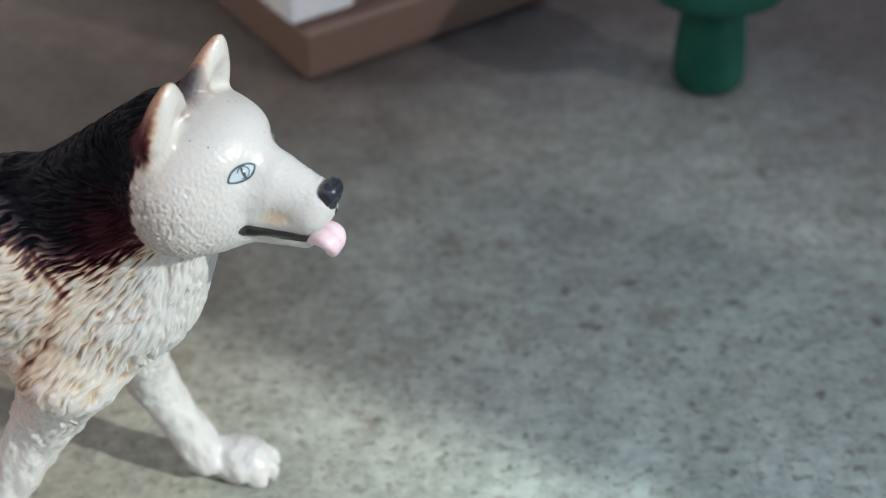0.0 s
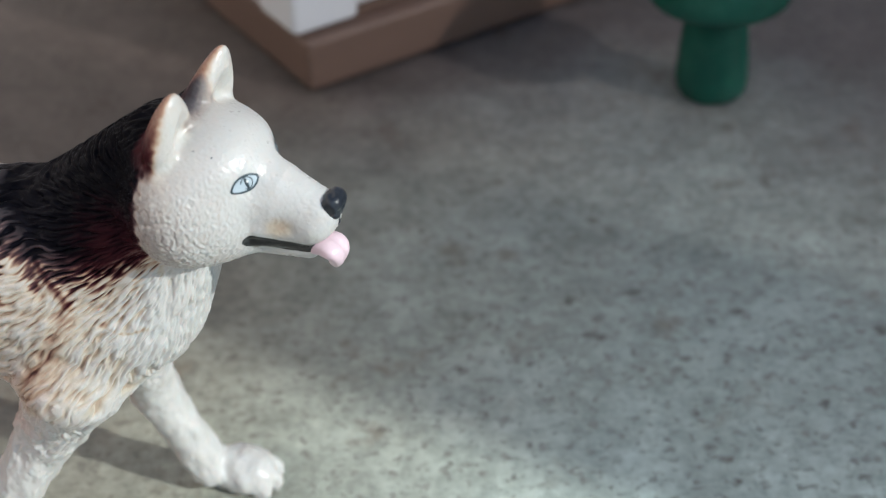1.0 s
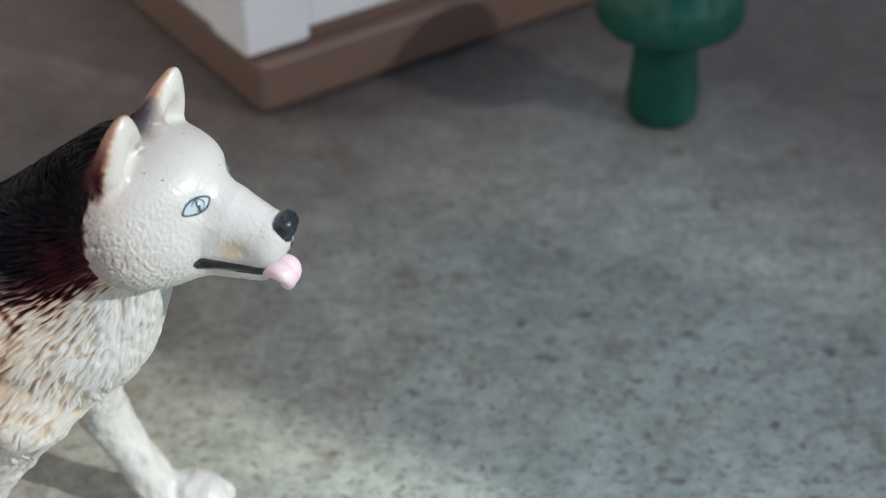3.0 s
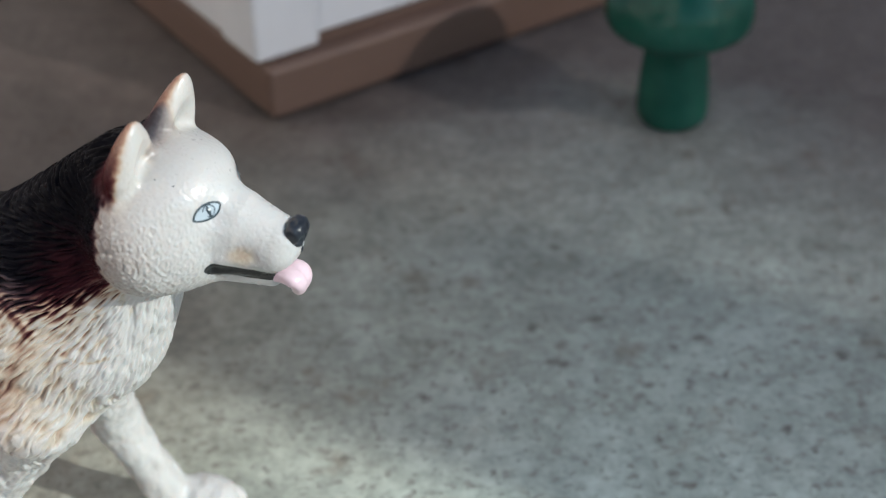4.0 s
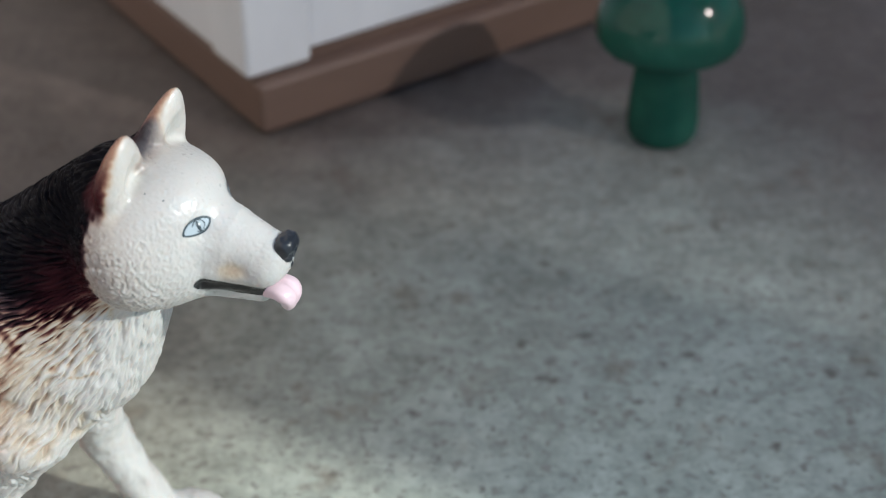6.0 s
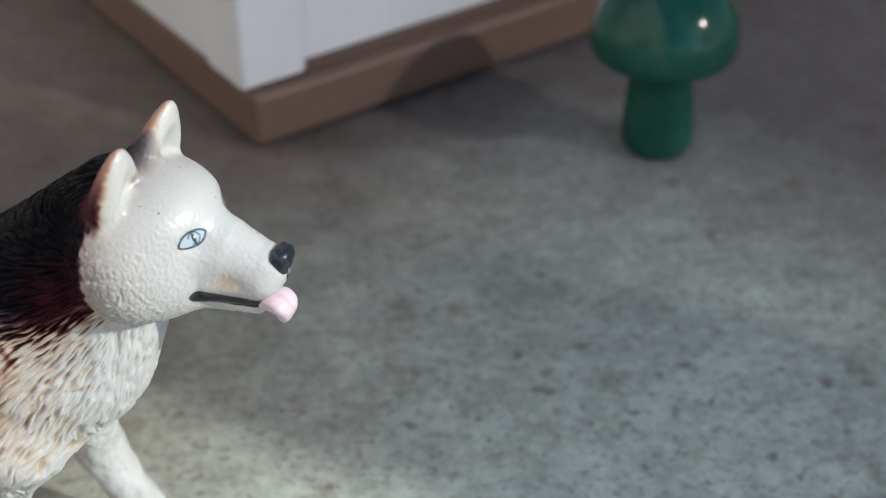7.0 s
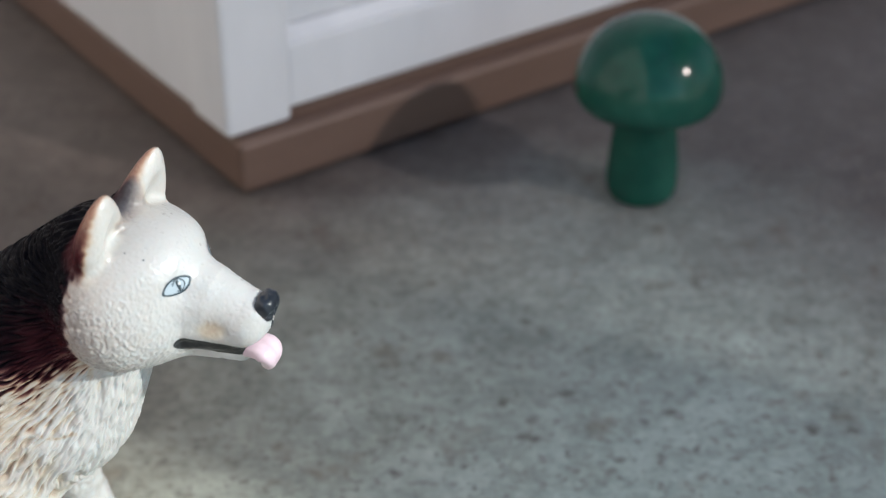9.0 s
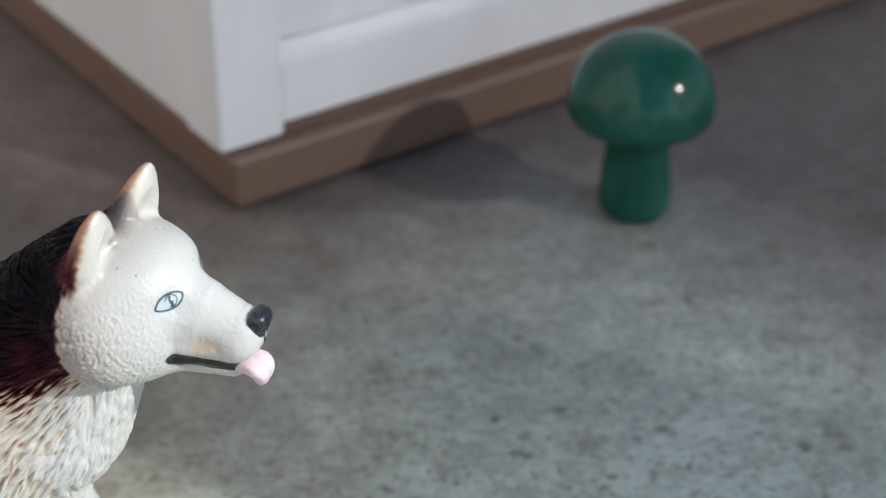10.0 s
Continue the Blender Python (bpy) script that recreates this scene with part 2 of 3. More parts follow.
# not in view: a post and tinted panes added to block and dim sunlight
def balustrade():
    thing = tagged(new("balustrade"), "unseen balustrade added to shade the ground, tinted glass, pale posts", "balustrade")
    top = 0.95
    posts = [POST_Y, POST_Y + 1.1, POST_Y + 2.2]
    for y in posts:
        part("post", box(SCREEN_X, SCREEN_X + 0.04, y, y + POST_W, 0.0, top, 0.003), POST_PAINT, thing)
    for y0, y1 in zip(posts, posts[1:]):
        part("pane", box(SCREEN_X + 0.017, SCREEN_X + 0.023, y0 + POST_W + 0.001, y1 - 0.001, 0.03, top - 0.03), GLASS, thing, "tinted pane added to dim the sun")
    part("handrail", box(SCREEN_X - 0.01, SCREEN_X + 0.05, posts[0], posts[-1] + POST_W, top + 0.0005, top + 0.035, 0.006), POST_PAINT, thing)


terrace()
balustrade()


# ---- the white chest on its brown plinth ----
def panelled_side(chest, place, length, height, z, rail_h=0.0145):
    """Rails and a sunk panel between two posts; place puts them on their side of the chest."""
    for name, z0, z1 in (("bottom_rail", z, z + rail_h), ("top_rail", z + height - rail_h, z + height)):
        part(name, placed(box(0, length, 0, 0.007, z0, z1, 0.0009), place), WHITE, chest)
    # sloped bead between rail and panel
    bead = bmesh.new()
    prof = [(0.0007, 0.0), (0.0034, 0.0026), (0.0044, 0.0026), (0.0044, 0.0)]
    ends = [[bead.verts.new((x, y, z + rail_h + 0.0001 + h)) for y, h in prof] for x in (0.0, length)]
    for i in range(4):
        bead.faces.new((ends[0][i], ends[0][(i + 1) % 4], ends[1][(i + 1) % 4], ends[1][i]))
    bead.faces.new(ends[0][::-1])
    bead.faces.new(ends[1])
    bmesh.ops.recalc_face_normals(bead, faces=bead.faces[:])
    part("bead", placed(bead, place), WHITE, chest)
    part("panel", placed(box(0, length, 0.0036, 0.006, z + rail_h + 0.003, z + height - rail_h - 0.0002), place), WHITE, chest)


def placed(bm, m):
    bm.transform(m)
    return bm


def white_chest():
    chest = tagged(new("chest"), "white painted panelled chest on a brown wooden plinth", "chest")
    L, W, P, H = 0.235, 0.175, 0.0125, 0.190      # plinth length, depth, height; post height
    part("plinth", box(-0.0024, L, -0.0019, W, 0.0010, P, 0.0016, 4), BROWN, chest, "brown wooden plinth board")
    for x in (0.006, L - 0.030):
        for y in (0.006, W - 0.030):
            part("foot", box(x, x + 0.022, y, y + 0.022, 0.0, 0.0009), POST_PAINT, chest)
    pw, u0, v0 = 0.0155, -0.0034, 0.0014
    u1, v1 = L - 0.002 - pw, W - 0.002 - pw
    for x in (u0, u1):
        for y in (v0, v1):
            part("post", box(x, x + pw, y, y + pw, P + 0.0002, P + H, 0.0016, 4), WHITE, chest)
    z = P + 0.0002
    lx, ly = u1 - u0 - pw - 0.0004, v1 - v0 - pw - 0.0004
    part("plinth_core", box(u0 + 0.004, L - 0.006, v0 + 0.0018, W - 0.006, P + 0.0001, P + 0.0019), BROWN, chest)
    panelled_side(chest, pose(u0 + pw + 0.0002, v0 + 0.0016, 0.0020), lx, H - 0.002, z)
    panelled_side(chest, pose(u1 - 0.0002, v1 + pw - 0.0030, 0, 0, 0, 180), lx, H, z)
    panelled_side(chest, pose(u0 + 0.0012, v1 - 0.0002, 0, 0, 0, -90), ly, H, z, 0.045)
    panelled_side(chest, pose(u1 + pw - 0.0026, v0 + pw + 0.0002, 0, 0, 0, 90), ly, H, z)
    part("lid", box(-0.003, L, v0 - 0.003, W, P + H + 0.0003, P + H + 0.008, 0.002), WHITE, chest)
    chest.matrix_world = pose(-0.0335, 0.2649, 0, 0, 0, 35.3)
    return chest


white_chest()


# ---- the stone mushroom ----
def stone_mushroom():
    thing = tagged(new("mushroom_ornament"), "small polished green stone mushroom ornament standing on concrete", "ornament")
    stem = [(0, 0), (0.0052, 0.0), (0.0066, 0.0005), (0.0074, 0.0018), (0.0076, 0.0045), (0.0072, 0.0100), (0.0066, 0.0160), (0.0061, 0.0215), (0.0059, 0.0262), (0, 0.0262)]
    part("stem", lathe(stem), JADE, thing, smooth=True)
    cap = [(0, 0.0226), (0.0062, 0.0222), (0.0098, 0.0218), (0.0124, 0.0219), (0.0140, 0.0227), (0.01485, 0.0241), (0.0150, 0.0258), (0.0148, 0.0279), (0.0142, 0.0303),
           (0.0131, 0.0328), (0.0116, 0.0351), (0.0096, 0.0371), (0.0071, 0.0387), (0.0042, 0.0397), (0.0018, 0.0401), (0, 0.0402)]
    part("cap", lathe(cap, 64), JADE, thing, smooth=True)
    thing.matrix_world = pose(0.0487, 0.2645, 0, 0, -1.5, 20)
    return thing


stone_mushroom()


# ---- the toy dog: one moulded figure, laid out in units from its nose, x ahead, near side y < 0 ----
DOG_AT, DOG_TURN = (-0.0146, 0.1243, 0.0712), (-0.38, -1.70, -19.59)
UNIT = 0.000908
FLOOR = -78.4
STEP = 0.6
GRID = (-112.0, -19.0, -80.0), (5.0, 31.0, 18.0)


def ball(p, c, r):
    """Distance to an ellipsoid, roughly."""
    q = np.sqrt(((p[0] - c[0]) / r[0]) ** 2 + ((p[1] - c[1]) / r[1]) ** 2 + ((p[2] - c[2]) / r[2]) ** 2) + 1e-6
    g = np.sqrt(((p[0] - c[0]) / r[0] ** 2) ** 2 + ((p[1] - c[1]) / r[1] ** 2) ** 2 + ((p[2] - c[2]) / r[2] ** 2) ** 2) + 1e-6
    return q * (q - 1.0) / g


def limb(p, a, b, ra, rb, flat=1.0):
    """Distance to a tapered rod; flat narrows it sideways."""
    d = [b[i] - a[i] for i in range(3)]
    t = np.clip(((p[0] - a[0]) * d[0] + (p[1] - a[1]) * d[1] + (p[2] - a[2]) * d[2]) / (d[0] ** 2 + d[1] ** 2 + d[2] ** 2), 0, 1)
    return np.sqrt((p[0] - a[0] - t * d[0]) ** 2 + ((p[1] - a[1] - t * d[1]) / flat) ** 2 + (p[2] - a[2] - t * d[2]) ** 2) - (ra + t * (rb - ra))


def join(a, b, k):
    h = np.clip(0.5 + 0.5 * (b - a) / k, 0, 1)
    return b * (1 - h) + a * h - k * h * (1 - h)


def carve(a, b, k):
    return -join(-a, b, k)


EAR_BASE, EAR_TIP = (-17.8, 5.0, 8.7), (-15.7, 6.1, 14.8)


def ear_shape(p, s):
    """An upright rounded ear, cupped to the front."""
    base, tip = np.array(EAR_BASE) * (1, s, 1), np.array(EAR_TIP) * (1, s, 1)
    d = tip - base
    length = np.linalg.norm(d)
    d = d / length
    n = np.array((1.0, 0.0, 0.0)) - d * d[0]
    n /= np.linalg.norm(n)
    w = np.cross(d, n)
    rel = [p[i] - base[i] for i in range(3)]
    h, a, b = [rel[0] * v[0] + rel[1] * v[1] + rel[2] * v[2] for v in (d, n, w)]
    t = np.clip(h / length, 0, 1)
    r = 4.17 - 2.70 * t ** 1.3
    out = (np.sqrt((a / 0.54) ** 2 + b ** 2 + (h - t * (length - 1.47)) ** 2) - r) * 0.54
    cup = ball([a, b + 0.5 * s, h], (2.7, 0, 0.4), (1.75, 2.5, 4.8))
    return carve(out, cup, 0.7)


def mouth_line(p):
    """Distance, seen from the side, to the open mouth; it reaches back along both cheeks."""
    flat = [p[0], 0.0, p[2]]
    d = np.minimum(limb(flat, (-9.0, 0, -4.75), (-6.0, 0, -5.50), 1.12, 0.86), limb(flat, (-6.0, 0, -5.50), (-1.2, 0, -6.05), 0.86, 0.62))
    return np.maximum(d, 0.6 - np.abs(p[1]))


def head_shape(p):
    both = [p[0], np.abs(p[1]), p[2]]
    d = ball(p, (-15.8, 0, 1.41), (6.5, 7.74, 7.34))                              # skull
    d = join(d, ball(p, (-12.78, 0, 4.25), (3.99, 6.14, 3.42)), 3)                # brow
    d = join(d, ball(both, (-15.75, 1.08, -2.98), (7.33, 5.97, 6.71)), 3)         # cheeks
    d = join(d, ball(both, (-17.76, 4.55, -0.62), (6.29, 6.57, 8.05)), 3)         # ruff
    d = join(d, limb(p, (-6.84, 0, -0.72), (-2.9, 0, -1.65), 4.25, 3.25, 0.86), 3.6)
    d = join(d, ball(both, (-2.9, 1.4, -3.0), (2.2, 1.7, 2.0)), 1.0)              # lips
    d = join(d, limb(p, (-13.1, 0, -5.93), (-3.9, 0, -6.85), 2.78, 1.45, 1.15), 1.2)
    d = join(d, limb(both, (-9.0, 2.7, -4.6), (-3.4, 1.0, -5.6), 1.15, 0.75), 0.9)  # inside of the mouth
    d = join(d, limb(both, (-8.4, 2.9, -2.9), (-3.2, 1.4, -4.0), 1.25, 1.1), 0.9)   # upper lip
    for s in (-1, 1):
        d = join(d, ear_shape(p, s), 1.2)
    d = carve(d, limb(both, (-9.1, 4.6, -4.75), (-6.0, 3.6, -5.50), 0.75, 0.7), 0.3)
    d = carve(d, limb(both, (-6.0, 3.6, -5.50), (-1.6, 2.3, -6.05), 0.7, 0.5), 0.3)
    d = carve(d, limb(both, (-8.6, 5.2, -2.0), (-6.6, 5.0, -2.9), 0.2, 0.2), 1.2)   # hollow of the cheek
    d = carve(d, ball(both, (-7.0, 5.0, 3.0), (1.8, 1.3, 1.2)), 1.6)                # hollow before the eye
    return d


def neck_shape(p):
    return limb(p, (-20.09, 0.51, -0.09), (-31.51, 0.16, -9.32), 9.11, 9.97, 0.92)


def body_shape(p):
    b = ball(p, (-27.67, 0.84, -17.44), (7.21, 9.14, 10.93))
    b = join(b, ball(p, (-24.07, 0.53, -11.47), (6.02, 7.02, 8.14)), 4)
    b = join(b, ball(p, (-42.58, -1.33, -18.78), (14.37, 8.97, 15.36)), 5)
    b = join(b, limb(p, (-38.35, -0.47, -22.42), (-79.36, -1.82, -18.63), 13.25, 13.5, 0.9), 6)
    # the far foreleg reaches ahead, the near one trails
    b = join(b, limb(p, (-38.84, 7.55, -31.26), (-43.15, 17.22, -55.27), 4.4, 3.5), 2)
    b = join(b, limb(p, (-43.15, 17.22, -55.27), (-38.0, 20.5, -73.0), 3.5, 3.3), 2)
    b = join(b, ball(p, (-32.8, 22.8, -74.6), (5.2, 4.3, 3.9)), 2.6)
    for x, y in ((-29.6, 20.8), (-28.7, 23.3), (-29.6, 25.7)):
        b = join(b, ball(p, (x, y, -76.0), (2.0, 1.3, 2.1)), 0.7)
    b = join(b, limb(p, (-37.08, -7.42, -30.56), (-43.74, -5.36, -41.77), 7.0, 4.2), 3)
    b = join(b, limb(p, (-43.74, -5.36, -41.77), (-57.94, -11.3, -65.97), 4.2, 3.4), 3)
    b = join(b, limb(p, (-57.94, -11.3, -65.97), (-60.0, -12.0, -74.0), 3.4, 3.0), 2)
    b = join(b, ball(p, (-57.5, -12.0, -75.0), (5.0, 3.9, 3.4)), 1.5)
    # haunches, hind legs, tail
    for s in (-1, 1):
        k = 6 * s
        b = join(b, ball(p, (-84, 7.0 * s - 2, -25), (11, 7.5, 15)), 4)
        b = join(b, limb(p, (-84 + k, 8 * s - 2, -34), (-93 + k, 9 * s - 2, -56), 6.6, 3.8), 3)
        b = join(b, limb(p, (-93 + k, 9 * s - 2, -56), (-90 + k, 9 * s - 2, -73.5), 3.7, 3.2), 2)
        b = join(b, ball(p, (-87 + k, 9 * s - 2, -75), (5.6, 4.0, 3.4)), 1.5)
    b = join(b, limb(p, (-91, -2, -14), (-101, -2, -22), 4.4, 4.8), 4)
    b = join(b, limb(p, (-101, -2, -22), (-105, -2, -38), 4.8, 2.8), 3)
    return b


def dog_shape(p):
    d = join(join(head_shape(p), neck_shape(p), 2.0), body_shape(p), 3.5)
    return np.maximum(d, FLOOR - p[2])


def surface(d, origin, step):
    """A mesh of the zero surface of d: one vertex in each cell that the surface crosses."""
    inside = d < 0
    corner = [(i, j, k) for i in (0, 1) for j in (0, 1) for k in (0, 1)]
    nx, ny, nz = [n - 1 for n in d.shape]
    count = np.zeros((nx, ny, nz), int)
    for i, j, k in corner:
        count += inside[i:i + nx, j:j + ny, k:k + nz]
    cells = (count > 0) & (count < 8)
    total = np.zeros(cells.shape + (3,), np.float32)
    hits = np.zeros(cells.shape, np.float32)
    for axis in range(3):
        for a in (0, 1):
            for b in (0, 1):
                o = [a, b]
                o.insert(axis, 0)
                p = [a, b]
                p.insert(axis, 1)
                d0 = d[o[0]:o[0] + nx, o[1]:o[1] + ny, o[2]:o[2] + nz]
                d1 = d[p[0]:p[0] + nx, p[1]:p[1] + ny, p[2]:p[2] + nz]
                cross = (d0 < 0) != (d1 < 0)
                t = np.where(cross, d0 / np.where(cross, d0 - d1, 1.0), 0.0)
                for q in range(3):
                    total[..., q] += np.where(cross, t if q == axis else o[q], 0.0)
                hits += cross
    index = -np.ones(cells.shape, int)
    where = np.argwhere(cells)
    index[cells] = np.arange(len(where))
    verts = (where + total[cells] / hits[cells][:, None]) * step + np.array(origin)
    quads = []
    for axis in range(3):
        u, v = [q for q in range(3) if q != axis]
        lo = [slice(1, -1)] * 3
        hi = [slice(1, -1)] * 3
        lo[axis], hi[axis] = slice(0, -1), slice(1, None)
        a, b = inside[tuple(lo)], inside[tuple(hi)]
        at = np.argwhere(a != b)
        flip = a[a != b]
        base = at + 1
        base[:, axis] -= 1

        def cell(du, dv):
            c = base.copy()
            c[:, u] -= du
            c[:, v] -= dv
            return index[c[:, 0], c[:, 1], c[:, 2]]
        q = np.stack([cell(1, 1), cell(0, 1), cell(0, 0), cell(1, 0)], 1)
        if axis == 1:
            flip = ~flip
        q[~flip] = q[~flip][:, ::-1]
        quads.append(q)
    return verts, np.concatenate(quads)


def slope(v):
    """The outward direction of the shape at v."""
    e = 0.05
    g = np.stack([dog_shape([v[:, i] + (e if i == k else 0) for i in range(3)]) - dog_shape([v[:, i] - (e if i == k else 0) for i in range(3)])
                  for k in range(3)], 1)
    return g / (np.linalg.norm(g, axis=1)[:, None] + 1e-9)


def settle(v):
    """Draws v onto the shape."""
    return v - slope(v) * np.clip(dog_shape(list(v.T)), -0.4, 0.4)[:, None]


def split(verts, quads):
    """Each quad into four; midpoints are shared."""
    n = len(verts)
    pairs = np.sort(np.stack([quads, np.roll(quads, -1, 1)], 2).reshape(-1, 2), 1)
    keys, back = np.unique(pairs[:, 0] * n + pairs[:, 1], return_inverse=True)
    mids = 0.5 * (verts[keys // n] + verts[keys % n])
    e = back.reshape(-1, 4) + n
    c = np.arange(len(quads)) + n + len(keys)
    out = np.concatenate([np.stack([quads[:, i], e[:, i], c, e[:, i - 1]], 1) for i in range(4)])
    return np.concatenate([verts, mids, verts[quads].mean(1)]), out


def step01(x, a, b):
    t = np.clip((x - a) / (b - a), 0, 1)
    return t * t * (3 - 2 * t)


TABLE = np.random.RandomState(7).permutation(512)
SLOPES = np.random.RandomState(8).normal(size=(512, 3))


def waves(p):
    """Smooth noise at the points p, about -0.5 to 0.5."""
    i = np.floor(p).astype(int)
    f = p - i
    s = f * f * f * (f * (f * 6 - 15) + 10)
    out = np.zeros(len(p))
    for a in (0, 1):
        for b in (0, 1):
            for c in (0, 1):
                h = TABLE[(TABLE[(TABLE[(i[:, 0] + a) & 511] + i[:, 1] + b) & 511] + i[:, 2] + c) & 511]
                dot = (SLOPES[h] * (f - (a, b, c))).sum(1)
                out += dot * (s[:, 0] if a else 1 - s[:, 0]) * (s[:, 1] if b else 1 - s[:, 1]) * (s[:, 2] if c else 1 - s[:, 2])
    return np.clip(0.55 * out, -0.6, 0.6)


def near_line(x, z, points):
    """Distance in the side view to a line of points, and how far along it."""
    best = np.full(len(x), 99.0)
    for (x0, z0), (x1, z1) in zip(points, points[1:]):
        dx, dz = x1 - x0, z1 - z0
        t = np.clip(((x - x0) * dx + (z - z0) * dz) / (dx * dx + dz * dz), 0, 1)
        best = np.minimum(best, np.hypot(x - x0 - t * dx, z - z0 - t * dz))
    return best


def ear_mask(v):
    x, y, z = v.T
    side = np.abs(y)
    lean = x - EAR_BASE[0] - 0.34 * (z - EAR_BASE[2])
    on = step01(z, 4.2, 6.8) * step01(side, 3.0, 4.2) * step01(-lean, -3.0, -2.0) * step01(lean, -4.4, -3.0)
    on = np.maximum(on, step01(z, 9.6, 10.6) * step01(side, 2.2, 3.2))
    return on, lean


def face_of(v):
    """1 on the head, 0 on the neck and behind."""
    x, y, z = v.T
    at = list(v.T)
    gap = np.minimum(neck_shape(at), body_shape(at)) - head_shape(at)
    return step01(gap, -0.3, 0.9) * step01(x - 0.12 * (z + 2) + 1.6 * waves(v * 0.9), -21.6, -19.6)


def coat_of(v, out, face, tuft):
    """How dark the paint is, 0 white to 1 black, how deep the moulded fur is, how cold the paint is, and how rosy with
    ear paint and painted-on light.
    """
    x, y, z = v.T
    side = np.abs(y)
    ragged = 1.6 * waves(v * 0.35) + 3.6 * (tuft - 0.5)
    hem = np.interp(x, [-110, -62, -50, -43, -38, -32.5, -27, -22, -18], [-4, -4.5, -7.0, -10.5, -11.8, -12.3, -11.2, -8.3, -4.5]) + ragged
    dark = 1.3 * step01(z, hem - 5.5, hem + 7.0)
    dark *= 1 - 0.30 * step01(-x, 40, 46)
    dark = np.maximum(dark, 0.25 * step01(z, hem - 11, hem - 3) * step01(-x, 21, 26))
    dark = np.minimum(dark, 1.25 - 0.42 * step01(x + 2.0 * waves(v * 0.5), -40, -24) * (1 - step01(z + 3.0 * (tuft - 0.5), -6, 8)))
    cold = step01(-x, 29, 36) * step01(z, hem - 1.5, hem + 4)
    # ragged edges of the mane and of the shoulder, where the wash has pooled
    seam = near_line(x, z, [(-42.5, -2.0), (-39.5, -6.5), (-36.0, -11.0), (-32.6, -15.2)]) + 0.8 * np.abs(waves(v * (0.9, 0.3, 0.9)))
    seam2 = near_line(x, z, [(-48.5, -6.0), (-45.5, -10.5), (-41.6, -15.5)]) + 0.8 * np.abs(waves(v * (0.9, 0.3, 0.9)))
    pooled = np.maximum(0.42 * np.exp(-(seam / 0.9) ** 2), 0.42 * np.exp(-(seam2 / 0.9) ** 2)) * (side > 3)
    dark = np.maximum(dark, pooled + 0.6 * dark)
    fold = near_line(x, z, [(-28.6, -17.6), (-26.5, -19.4), (-24.0, -19.0)])
    dark = np.maximum(dark, 0.30 * np.exp(-((fold + 0.5 * np.abs(waves(v * 1.2 + 5))) / 0.42) ** 2))
    dark = np.maximum(dark, 0.36 * np.exp(-(np.hypot(x + 28.5, z + 17.7) / 0.8) ** 2))
    # the warm wash that runs down to the elbow
    run = near_line(x, z, [(-33.0, -17.0), (-37.0, -24.0), (-42.0, -32.0)])
    dark = np.maximum(dark, 0.36 * np.exp(-(run / 2.8) ** 2) * (1 - 0.6 * step01(-z, 30, 40)))
    # cream flank and neck; the breast and the face stay white
    dark = np.maximum(dark, 0.20 * step01(z, -38, -30) * step01(-x, 22.5, 30))
    crown = step01(z, 5.0, 7.5) * (1 - step01(x, -18.5, -13.5)) * (1 - step01(side, 3.0, 4.6))
    dark *= np.maximum(1 - face, 0.55 * crown)
    dark = np.maximum(dark, face * (0.24 * (1 - step01(x, -22.5, -13.0)) + 0.12 * (1 - step01(x, -15, -5)) + 0.03))
    cold = np.maximum(cold * (1 - face), face)
    on_ear, lean = ear_mask(v)
    back = (1 - step01(out[:, 0] + 0.5 * waves(v * 1.3), -0.35, 0.95)) * (1 - step01(lean, 0.3, 1.3))
    low = 1 - step01(z, 7.0, 14.0)
    dark = dark * (1 - on_ear) + on_ear * (0.10 + back * (0.25 + 0.33 * low))
    cold *= 1 - on_ear
    white_legs = step01(-z, 31, 42)
    dark = dark * (1 - white_legs) + 0.05 * white_legs
    blush = np.exp(-(((x + 5.8) / 2.0) ** 2 + ((z + 2.5) / 1.7) ** 2) ** 1.2) * (side > 2)
    dark = np.maximum(dark, 0.28 * blush)
    cold *= 1 - blush
    # pink glow of light painted onto legs, belly and elbow; ear tint is paint
    rose_and_glow = 0.6 * step01(-z, 30, 36) * step01(-(x + 38.5 - 0.62 * (z + 30)), 0.5, 4.0) * (y < 2)
    rose_and_glow = np.maximum(rose_and_glow, 0.45 * step01(-z, 27, 34) * step01(-x, 40, 46) * (z > -40))
    rose_and_glow = np.maximum(rose_and_glow, 0.35 * np.exp(-(run / 3.5) ** 2) * step01(-z, 21, 27))
    rose_and_glow = np.maximum(rose_and_glow, 0.55 * (y > 4) * step01(-z, 32, 40) * (1 - step01(-z, 66, 74)) * step01(-out[:, 0], 0.0, 0.8))
    rose_and_glow = np.maximum(rose_and_glow, on_ear * 0.5 * back * (1 - 0.5 * low))
    fur = np.ones(len(v)) * (1 - 0.80 * step01(-z, 37, 50))
    fur *= 1 - face
    fur = np.maximum(fur, face * (0.20 + 0.8 * (1 - step01(x, -15.5, -8.0)) * (1 - step01(z, 0.0, 6.5))))
    fur = fur * (1 - on_ear) + on_ear * 0.22
    return dark, fur, cold, rose_and_glow


